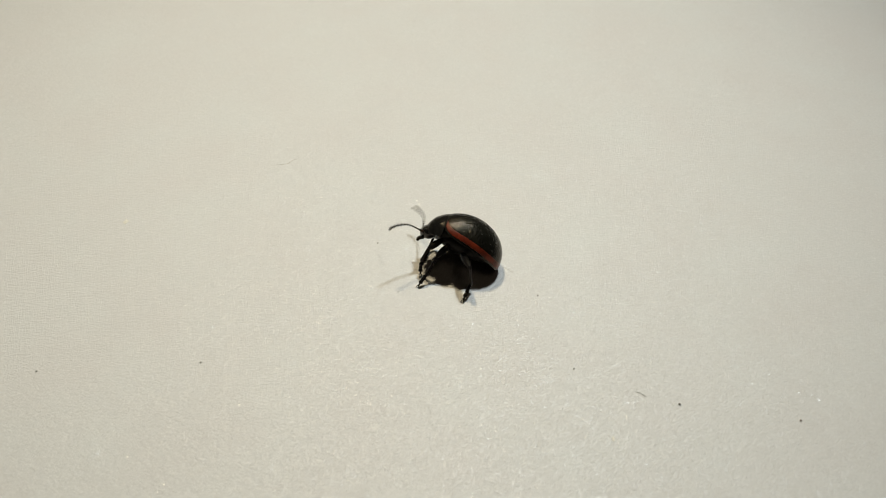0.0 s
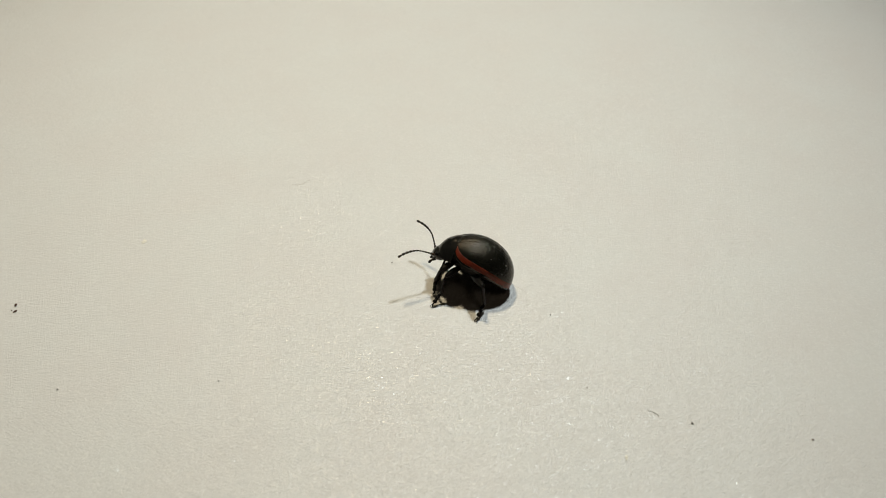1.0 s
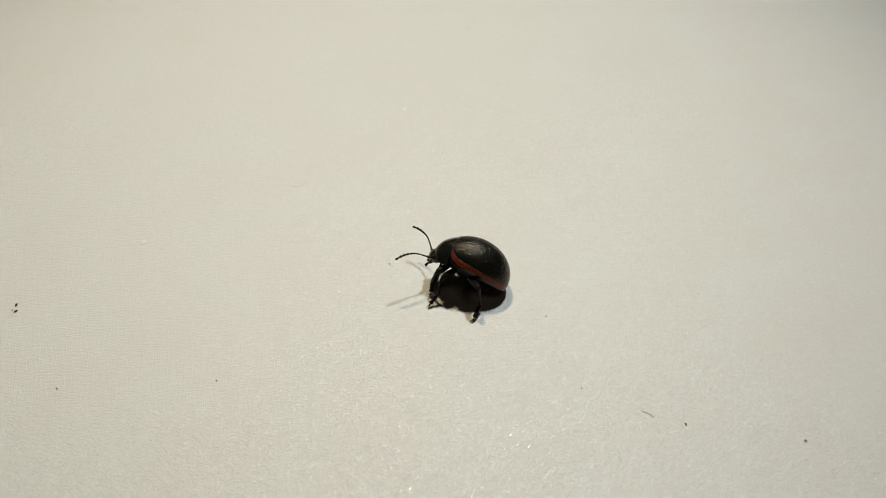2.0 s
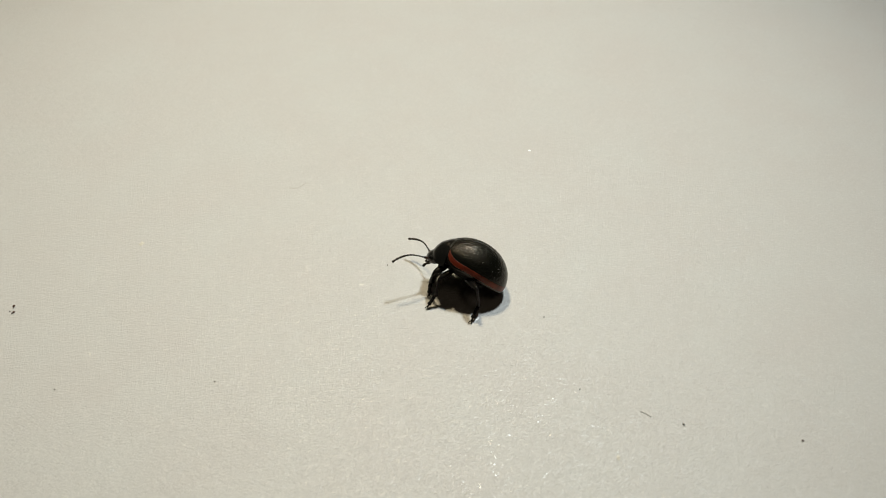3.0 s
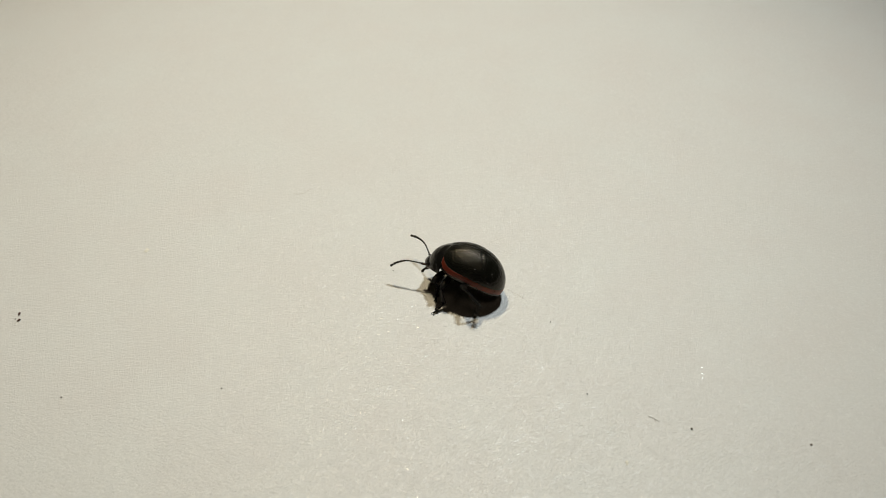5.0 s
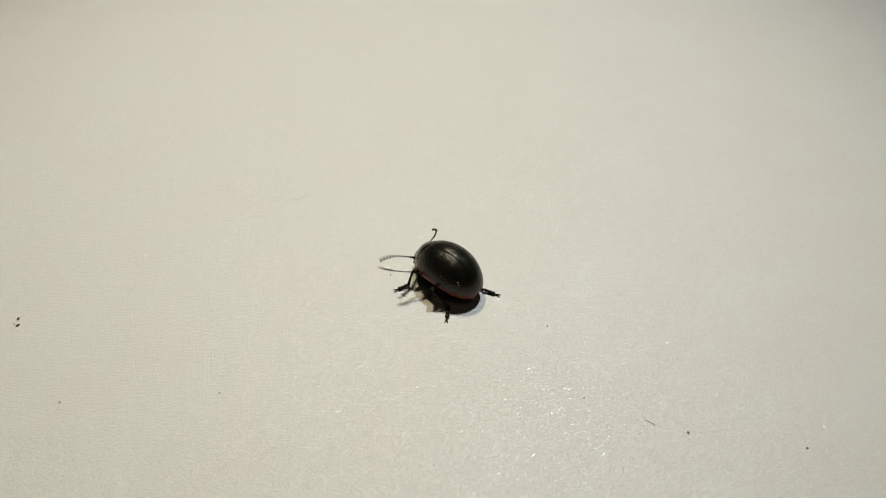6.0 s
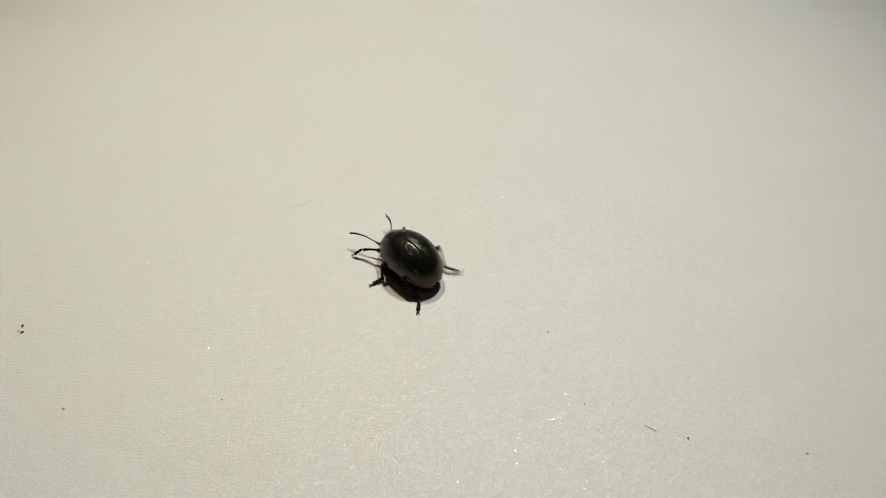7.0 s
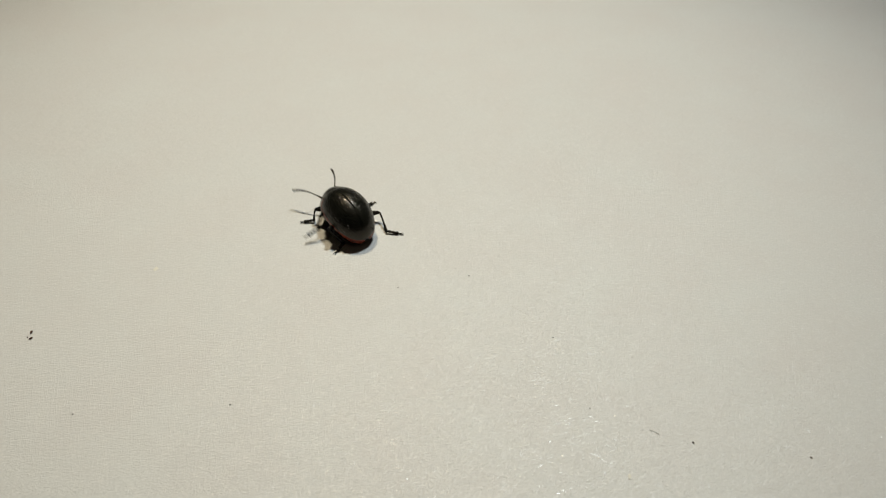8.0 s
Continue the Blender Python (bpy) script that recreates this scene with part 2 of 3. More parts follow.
def elytron(parent, side):
    def surface(u, v):
        cut = base_edge(1.25 * v)
        x = cut - (cut + A * 0.9995) * math.sin(math.pi / 2 * u)
        phi = 0.006 + (edge_angle(x, 0.46) - 0.006) * v
        p = Vector(dome(x, phi, side))
        fade = min(1.0, v * 12) * min(1.0, (1 - u) * 30)
        fade *= max(0.45, min(1.0, (p.z - stripe_height(x) - 0.30) / 0.2))     # shallower under the stripe
        pit = min(1.0, noise.voronoi(p * 7.2)[0][0] / 0.52)
        return dome(x, phi, side, fade * (0.040 * (pit - 1) + 0.007 * noise.noise(p * 2.3) + 0.026 * noise.noise(p * 5.0)) - 0.030 * max(0.0, 1 - v * 20) ** 2)
    ob = mesh_object("elytron", *shell(surface, 220, 170, 0.12), ELYTRA, parent, label="glossy black pitted wing case")

    def band(u, v):
        x = CUT - 0.03 - (CUT + A * 0.985) * math.sin(math.pi / 2 * u)
        half = (0.235 + 0.07 * u * u) * (1 - 0.3 * u ** 8)
        half *= 1 + 0.10 * noise.noise(Vector((x * 2.1, side, 0))) + 0.15 * noise.noise(Vector((x * 7.5, side, 3 + v)))
        phi = edge_angle(x, half * 1.1 - 2 * half * (1 - v))
        p = Vector(dome(x, phi, side))
        pit = min(1.0, noise.voronoi(p * 6.2)[0][0] / 0.36)
        swell = 1 - (2 * v - 1) ** 4
        return dome(x, phi, side, 0.002 + 0.014 * swell + 0.020 * swell * (pit - 1))
    mesh_object("red_stripe", *shell(band, 160, 18, 0.05), STRIPE, ob, label="brick-red stripe along the wing case edge")
    if side > 0:
        for x, phi, size in ((-2.26, 0.75, 0.085), (-2.18, 1.15, 0.045), (-0.83, 0.86, 0.06), (-2.38, 0.84, 0.045), (-1.86, 0.98, 0.035), (-1.5, 0.72, 0.025)):
            mesh_object("dust_fleck", *oval(dome(x, phi, side, 0.005), (size, size * 0.8, size * 0.5), (40, 30, 0), 8, 10, 0.5), DUST, ob, label="pale grey dust fleck stuck to the shell")
    return ob


def build_beetle():
    beetle = tagged(new("beetle"), "black leaf beetle with red-edged wing cases on white paper", "beetle")
    elytron(beetle, 1)
    elytron(beetle, -1)

    def collar(u, v):
        phi = (2 * v - 1) * (math.pi / 2 * (1.0 - 0.06 * (1 - u)))
        cut = base_edge(phi) + 0.03
        x = cut + (3.60 - cut) * math.sin(math.pi / 2 * u)
        r = math.sqrt(max(0.0, 1 - ((x - 0.05) / 3.63) ** 2))
        flare = 1.0 + 0.03 * abs(2 * v - 1) ** 6
        out = Vector((x, 2.24 * r * math.sin(phi) * flare, 0.06 + 2.72 * r * math.cos(phi)))
        pit = min(1.0, noise.voronoi(out * 8.5)[0][0] / 0.42)
        dent = min(1.0, 8 * u * (1 - u)) * (0.024 * (pit - 1) + 0.045 * noise.noise(out * 1.7) + 0.016 * noise.noise(out * 4.5))
        rim = 0.07 * math.sin(math.pi * min(1.0, u * 1.15)) + 0.03 * max(0.0, 1 - u * 14) ** 2     # swollen middle, raised hind border
        return (x, out.y * (1 + (dent + rim) / 2.24), out.z + (dent + rim) * math.cos(phi))
    mesh_object("pronotum", *shell(collar, 80, 170, 0.14), PRONOTUM, beetle, label="glossy black finely pitted neck shield")
    mesh_object("underside", *oval((-0.30, 0, 0.42), (3.0, 1.74, 1.05), (0, 0, 0), 24, 32, 0.02), UNDERSIDE, beetle)
    mesh_object("thorax", *oval((1.75, 0, 0.86), (1.50, 1.55, 0.86), (0, 0, 0), 18, 28, 0.02), UNDERSIDE, beetle)

    head = mesh_object("head", *oval((3.18, 0, 0.20), (0.84, 0.98, 0.62), (0, 32, 0), 20, 28, 0.02), PRONOTUM, beetle)
    for s in (1, -1):
        mesh_object("eye", *oval((3.46, s * 0.84, 0.16), (0.19, 0.14, 0.27), (0, 20, 0), 12, 16), EYE, head)
        mesh_object("mandible", *tube([(3.48, s * 0.34, -0.38), (3.66, s * 0.32, -0.56), (3.70, s * 0.16, -0.72)], [0.17, 0.14, 0.05], 8), LEG, head)
        mesh_object("palp", *tube([(3.50, s * 0.42, -0.38), (3.70, s * 0.55, -0.52), (3.82, s * 0.62, -0.68), (3.86, s * 0.66, -0.82), (3.85, s * 0.67, -0.88)], [0.07, 0.09, 0.12, 0.13, 0.06], 8), HORN, head)
    mesh_object("labrum", *oval((3.66, 0, -0.28), (0.16, 0.40, 0.22), (0, 45, 0), 10, 16), LEG, head)
    return beetle


def bead_string(lengths, radii, bend, start=0.0):
    """Antenna beads along x that curve downwards by bend degrees in all."""
    pieces, p, angle, total = [], Vector((0, 0, 0)), start, sum(lengths)
    for length, r in zip(lengths, radii):
        angle -= radians(bend) * length / total
        way = Vector((math.cos(angle), 0, math.sin(angle)))
        ring = [(0.0, 0.40), (0.18, 0.66), (0.55, 0.92), (0.80, 1.0), (0.95, 0.72), (1.0, 0.42)]
        pieces.append(tube([p + way * (length * s) for s, _ in ring], [r * k for _, k in ring], 10))
        p = p + way * length
    return pieces, p, angle


def build_antenna(beetle):
    low, joint, angle = bead_string([0.35, 0.22, 0.31, 0.26, 0.26], [0.115, 0.085, 0.075, 0.075, 0.08], 6)
    antenna = mesh_object("antenna", *joined(low), HORN, beetle, label="slender black beaded feeler")
    mesh_object("scape", *tube([(-0.10, 0, 0.0), (0.02, 0, 0.0), (0.14, 0, -0.005), (0.20, 0, -0.01)], [0.07, 0.10, 0.12, 0.10], 10), AMBER, antenna, label="reddish-brown root bead")
    middle, elbow, _ = bead_string([0.28, 0.30, 0.32], [0.085, 0.092, 0.105], 20, radians(3))
    flagellum = mesh_object("flagellum", *joined(middle), HORN, antenna)
    end, _, _ = bead_string([0.32, 0.34, 0.40], [0.115, 0.12, 0.115], 20, radians(3))
    club = mesh_object("club", *joined(end), HORN, antenna)
    return antenna, flagellum, club, joint, elbow


def build_leg(beetle, thigh, shin, foot):
    ring = [(0.0, 0.11), (0.06, 0.18), (0.25, 0.27), (0.5, 0.315), (0.75, 0.285), (0.93, 0.20), (1.0, 0.13)]
    femur = mesh_object("femur", *tube([(thigh * s, 0, 0.04 * math.sin(math.pi * s)) for s, _ in ring], [r for _, r in ring], 12, 0.85), LEG, beetle)
    ring = [(0.0, 0.10), (0.08, 0.125), (0.35, 0.11), (0.7, 0.135), (0.92, 0.185), (1.0, 0.15)]
    tibia = mesh_object("tibia", *tube([(shin * s, 0, 0.05 * math.sin(math.pi * s)) for s, _ in ring], [r for _, r in ring], 12, 0.8), LEG, beetle)
    pieces = []
    for x, length, r in ((0.0, 0.34, 0.17), (0.28, 0.30, 0.18), (0.52, 0.32, 0.21), (0.76, 0.30, 0.08)):
        prof = [(0.0, 0.35), (0.3, 0.7), (0.7, 1.0), (0.93, 0.85), (1.0, 0.4)]
        pieces.append(tube([((x + length * s) * foot, 0, 0.16 - 0.09 * (x + length * s)) for s, _ in prof], [r * k for _, k in prof], 10, 0.72))
    tarsus = mesh_object("tarsus", *joined(pieces), LEG, beetle)
    claws = [tube([(1.02 * foot, s * 0.02, 0.09), (1.11 * foot, s * 0.10, 0.10), (1.18 * foot, s * 0.13, 0.06), (1.21 * foot, s * 0.11, 0.01)], [0.045, 0.04, 0.03, 0.012], 6) for s in (1, -1)]
    mesh_object("claw", *joined(claws[:1]), LEG, tarsus)
    mesh_object("claw", *joined(claws[1:]), LEG, tarsus)
    soles = [tube([(x * foot - 0.10, 0, 0.045), (x * foot, 0, 0.025), (x * foot + 0.10, 0, 0.035)], [0.05, 0.10, 0.05], 8, 0.35) for x in (0.22, 0.47, 0.74)]
    mesh_object("sole", *joined(soles), SOLE, tarsus, label="pale bristly foot pads")
    return femur, tibia, tarsus


beetle = build_beetle()
ANTENNAE = {s: build_antenna(beetle) for s in ("L", "R")}
THIGH = {"F": 1.58, "M": 1.62, "H": 2.25}
FOOT = {"F": 1.2, "M": 1.22, "H": 1.42}
SHIN = {"F": 1.58, "M": 1.68, "H": 2.32}
LEGS = {s + k: build_leg(beetle, THIGH[k], SHIN[k], FOOT[k]) for s in "LR" for k in "FMH"}
HIP = {"F": (1.85, 0.80, 0.15), "M": (1.20, 1.05, 0.02), "H": (-0.02, 1.12, -0.40)}

# ---- specks and hairs on the paper ----
CRUMB_BROWN = crumb_material("crumb_brown", (0.035, 0.018, 0.014), (0.15, 0.075, 0.055))
CRUMB_GREY = crumb_material("crumb_grey", (0.12, 0.105, 0.09), (0.26, 0.23, 0.20))
CRUMB_DUSTY = crumb_material("crumb_dusty", (0.26, 0.21, 0.19), (0.38, 0.33, 0.29))
CRUMB_PALE = crumb_material("crumb_pale", (0.80, 0.76, 0.66), (0.88, 0.85, 0.78))
HAIR_DARK = fibre_material("hair_dark", (0.32, 0.29, 0.25), 0.5)
HAIR_PALE = fibre_material("hair_pale", (0.60, 0.55, 0.48), 0.5)


def crumb(x, y, size, mat, label, seed, turn=None):
    rng = random.Random(seed)
    v, f = oval((0, 0, size[2] * 0.8), size, (0, 0, rng.uniform(0, 180) if turn is None else turn), 12, 14)
    v = [p * (1 + 0.45 * noise.noise(p * (2.2 / max(size)) + Vector((seed, 0, 0))) + 0.35 * noise.noise(p * (5.0 / max(size)) + Vector((0, seed, 0)))) for p in v]
    low = min(p.z for p in v)
    ob = mesh_object("crumb", [p - Vector((0, 0, low)) for p in v], f, mat, None, False)
    ob.location = (x * MM, y * MM, 0)
    return tagged(ob, label, "crumb", "specks on the paper")


def hair(points, r, mat, label):
    v, f = tube(points, [r * 0.5] + [r] * (len(points) - 2) + [r * 0.4], 5)
    return tagged(mesh_object("hair", v, f, mat), label, "hair", "loose hairs on the paper")


BROWN, GREY, DUSTY, PALE = "dark reddish-brown crumb on white paper", "small grey speck of dust on white paper", "faint beige speck of dust on white paper", "pale raised fleck in the paper"
crumb(-37.08, -7.46, (0.165, 0.09, 0.05), CRUMB_BROWN, BROWN, 1, 96)
crumb(-36.85, -8.16, (0.175, 0.10, 0.05), CRUMB_BROWN, BROWN, 2, 38)
crumb(-37.20, -8.02, (0.05, 0.05, 0.03), CRUMB_BROWN, BROWN, 13, 0)
crumb(-30.44, -16.09, (0.062, 0.053, 0.04), CRUMB_GREY, GREY, 3)
crumb(-17.96, -15.31, (0.062, 0.053, 0.04), CRUMB_GREY, GREY, 4)
crumb(18.57, -19.21, (0.09, 0.07, 0.06), CRUMB_GREY, GREY, 5)
crumb(27.19, -20.61, (0.09, 0.08, 0.05), CRUMB_DUSTY, DUSTY, 6)
crumb(8.91, -8.63, (0.06, 0.043, 0.04), CRUMB_GREY, GREY, 7)
crumb(11.07, -16.00, (0.05, 0.05, 0.04), CRUMB_GREY, GREY, 8)
crumb(-4.84, -2.49, (0.06, 0.05, 0.04), CRUMB_GREY, GREY, 9)
crumb(1.81, -1.04, (0.06, 0.05, 0.04), CRUMB_GREY, GREY, 10)
crumb(-28.11, 0.29, (0.26, 0.22, 0.03), CRUMB_PALE, PALE, 11)
crumb(13.16, -22.03, (0.22, 0.12, 0.03), CRUMB_PALE, PALE, 12)
hair([(15.46, -18.07, 0.026), (15.74, -18.19, 0.026), (16.01, -18.37, 0.026), (16.23, -18.57, 0.026)], 0.026, HAIR_DARK, "short dark curved hair lying on white paper")
hair([(-15.40, 8.36, 0.014), (-14.82, 8.27, 0.014), (-14.28, 8.48, 0.014), (-13.99, 8.88, 0.014), (-13.57, 9.18, 0.014)], 0.014, HAIR_PALE, "fine brownish curved hair lying on white paper")
hair([(5.47, -4.82, 0.009), (5.95, -5.23, 0.009), (6.48, -5.57, 0.009), (7.04, -6.05, 0.009)], 0.009, HAIR_PALE, "fine pale hair lying on white paper")


# ---- how it moves ----
def along(p, way, up):
    """A pose at p with its x axis along way and z near up."""
    x = way.normalized()
    y = up.cross(x).normalized()
    z = x.cross(y)
    m = Matrix((x, y, z)).transposed().to_4x4()
    m.translation = p
    return m


REST = [
    (0, 2.65, -5.01, 1.96, 163.98, 18.06, 43.99),
    (0.5, 2.58, -4.9, 1.96, 164.89, 16.33, 32.87),
    (1, 2.54, -4.96, 1.96, 165.23, 16.14, 28.51),
    (1.5, 2.56, -5.01, 1.96, 166.05, 14.27, 27.17),
    (1.7, 2.56, -5.01, 1.96, 166.05, 14.27, 27.17),
    (2.8, 2.5, -5.07, 1.96, 163, 13.24, 27.64),
    (3, 2.5, -5.07, 1.96, 163, 13.24, 27.64),
    (3.5, 2.44, -5.15, 1.96, 163.23, 13.28, 28.8),
    (4, 2.41, -5.13, 1.96, 162.52, 11.85, 28.2),
    (4.5, 2.25, -5.07, 1.96, 163.33, 8.62, 24.72),
    (4.7, 2.25, -5.07, 1.96, 163.33, 8.62, 24.72),
]
WALKING = [
    (5.8, 0.71, -3.73, 1.36, 145.86, -1.32, -1.39),
    (5.9, 0.65, -3.67, 1.36, 140.91, -1.33, -3.81),
    (6, 0.53, -3.5, 1.36, 137.16, 0.07, -6.02),
    (6.1, 0.24, -3.35, 1.36, 135.78, 1.44, -5.8),
    (6.2, -0.03, -3.25, 1.36, 135.29, 1.7, -5.78),
    (6.3, -0.27, -3.21, 1.36, 134.71, 2.27, -5.55),
    (6.4, -0.53, -3.11, 1.36, 134.42, 2.83, -5.43),
    (6.5, -0.74, -2.97, 1.36, 135.04, 3, -5.31),
    (6.6, -0.9, -2.86, 1.36, 134.57, 2.19, -5.09),
    (6.7, -1.28, -2.61, 1.36, 132.89, 1.98, -4.97),
    (6.8, -1.85, -2.17, 1.36, 131.72, 2.88, -4.96),
    (6.9, -2.36, -1.74, 1.36, 131.94, 2.97, -4.84),
    (7, -3.03, -1.23, 1.36, 132.57, 1.66, -4.62),
    (7.1, -3.82, -0.56, 1.36, 134.03, 1.25, -4.5),
    (7.2, -4.45, 0.1, 1.36, 134.78, 1.55, -4.38),
    (7.3, -5.09, 0.79, 1.36, 134.54, 2.84, -4.15),
    (7.4, -5.75, 1.41, 1.36, 134.99, 3.34, -4.13),
    (7.5, -6.48, 2.1, 1.36, 134.85, 2.83, -4.01),
    (7.6, -7.35, 3.05, 1.36, 132.47, 3.48, -3.49),
    (7.7, -8.13, 3.86, 1.36, 131.79, 4.62, -2.96),
    (7.8, -8.82, 4.52, 1.36, 132.12, 5.77, -2.44),
    (7.9, -9.49, 5.22, 1.36, 130.24, 6.31, -2.01),
    (8, -10.1, 5.96, 1.36, 126.66, 6.26, -1.59),
]


def body_pose(t):
    rows = REST + WALKING
    x, y, z, h, p, r = (float(np.interp(t, [q[0] for q in rows], [q[i] for q in rows])) for i in range(1, 7))
    return Matrix.Translation((x, y, z)) @ Euler((radians(r), radians(-p), radians(h))).to_matrix().to_4x4()


# where each foot's claws stand: from, until, x, y in millimetres, and the way its toes point, in degrees
STEPS = {
    "LF": [(-1, 5.20, -0.97, -6.30, 255), (5.40, 6.15, -4.48, -4.50, 205), (6.27, 6.86, -6.10, -1.50, 183), (7.03, 7.36, -10.40, 1.52, 181), (7.54, 7.72, -12.60, 4.05, 181), (7.87, 9, -15.15, 6.70, 185)],
    "LM": [(-1, 5.85, -1.23, -7.75, 223), (6.07, 6.72, -4.80, -5.35, 212), (6.87, 7.25, -6.93, -3.10, 215), (7.38, 7.60, -10.75, 0.55, 205), (7.77, 7.94, -13.50, 3.05, 207), (8.12, 9, -16.4, 5.9, 207)],
    "LH": [(-1, 4.95, 2.52, -9.40, 240), (5.15, 6.61, 0.20, -8.22, 262), (6.77, 7.04, -2.40, -6.57, 266), (7.18, 7.49, -4.88, -3.90, 266), (7.60, 7.85, -7.72, -1.03, 266), (7.98, 9, -11.20, 2.00, 240)],
    "RF": [(-1, 4.95, -0.90, -5.15, 250), (5.15, 5.70, -0.60, -0.60, 95), (5.85, 6.40, -0.90, 0.90, 95), (6.55, 6.80, -2.00, 3.15, 92), (6.95, 7.22, -4.00, 5.10, 90), (7.40, 7.62, -7.00, 7.90, 90), (7.78, 9, -9.60, 10.60, 90)],
    "RM": [(-1, 5.10, 2.90, -2.30, 55), (5.30, 5.86, 3.10, -1.80, 50), (6.02, 6.58, 2.83, -0.85, 42), (6.86, 7.03, -0.40, 2.15, 42), (7.22, 7.46, -2.90, 4.42, 38), (7.57, 7.83, -5.25, 7.15, 38), (7.98, 9, -7.60, 9.80, 38)],
    "RH": [(-1, 5.35, 4.75, -3.90, 0), (5.55, 6.28, 5.05, -5.15, -22), (6.52, 6.925, 3.30, -2.97, -10), (7.07, 7.28, 0.20, -0.20, -8), (7.48, 7.65, -2.15, 1.95, -12), (7.79, 9, -4.55, 4.80, -8)],
}


TIPTOE = {"LF": 1.1, "LM": 0.45, "LH": 0.3}     # how steeply the toes stand while the beetle rests


def claw_place(leg, t):
    """The place of the claws, the way of the toes and how far the foot is lifted, from 0 to 1."""
    steps = STEPS[leg]
    for (a0, a1, ax, ay, aw), (b0, b1, bx, by, bw) in zip(steps, steps[1:]):
        if t <= a1:
            return Vector((ax, ay, 0)), radians(aw), 0.0
        if t < b0:
            s = (t - a1) / (b0 - a1)
            e = s * s * (3 - 2 * s)
            lift = math.sin(math.pi * s)
            return Vector((ax + (bx - ax) * e, ay + (by - ay) * e, (0.12 if leg == "RH" else 0.6) * lift)), radians(aw + (bw - aw) * e), lift * (0.3 if leg == "RH" else 1.0)
    return Vector((steps[-1][2], steps[-1][3], 0)), radians(steps[-1][4]), 0.0


def leg_poses(leg, t):
    side, kind = (1 if leg[0] == "L" else -1), leg[1]
    body = body_pose(t)
    back = body.inverted()
    claws, toes, lift = claw_place(leg, t)
    hx, hy, hz = HIP[kind]
    hip = Vector((hx, side * hy, hz))
    hip_world = body @ hip
    flat = Vector((math.cos(toes), math.sin(toes), 0))
    toe = 1.21 * FOOT[kind]
    resting = max(0.0, min(1.0, (5.2 - t) / 0.5))
    steep = TIPTOE.get(leg, 0.0) * resting
    way = (flat * (1 - 0.6 * steep) - Vector((0, 0, 0.08 + 0.35 * lift + steep))).normalized()
    ankle = claws - way * toe + Vector((0, 0, 0.02))
    thigh, shin = THIGH[kind], SHIN[kind]
    reach = thigh + shin - 0.06
    gap = ankle - hip_world
    if gap.length > reach:
        ankle = hip_world + gap.normalized() * reach
        down = max(-0.85, -(ankle.z - 0.05) / toe)
        way = flat * math.sqrt(1 - down * down) + Vector((0, 0, down))
        gap = ankle - hip_world
    d = max(gap.length, abs(thigh - shin) + 0.1)
    along_gap = (thigh ** 2 - shin ** 2 + d * d) / (2 * d)
    high = math.sqrt(max(0.0, thigh ** 2 - along_gap ** 2))
    unit = gap.normalized()
    out = Vector((claws.x - hip_world.x, claws.y - hip_world.y, 0)).normalized()
    ahead = body.to_3x3() @ Vector((1, 0, 0))
    up = Vector((0, 0, 0.8)) + out * 0.6
    if kind != "H":
        splayed = body.to_3x3() @ Vector((0.55, side, 0.1)) if kind == "F" else Vector((0, 0, 0.25)) + out + ahead * 0.3
        up = up * (1 - resting) + splayed * resting
    else:
        up = Vector((0, 0, 0.5 + 0.4 * resting)) + out * (0.5 - 0.3 * resting) + ahead * (0.65 - 0.65 * resting) if side > 0 else Vector((0, 0, 0.30)) + ahead * 1.2
    up = (up - unit * up.dot(unit)).normalized()
    knee = hip_world + unit * along_gap + up * high
    turn = back.to_3x3()
    pole = turn @ up
    k, a = back @ knee, back @ ankle
    return (along(hip, k - hip, pole), along(k, a - k, pole), along(a, turn @ way, turn @ Vector((0, 0, 1))))


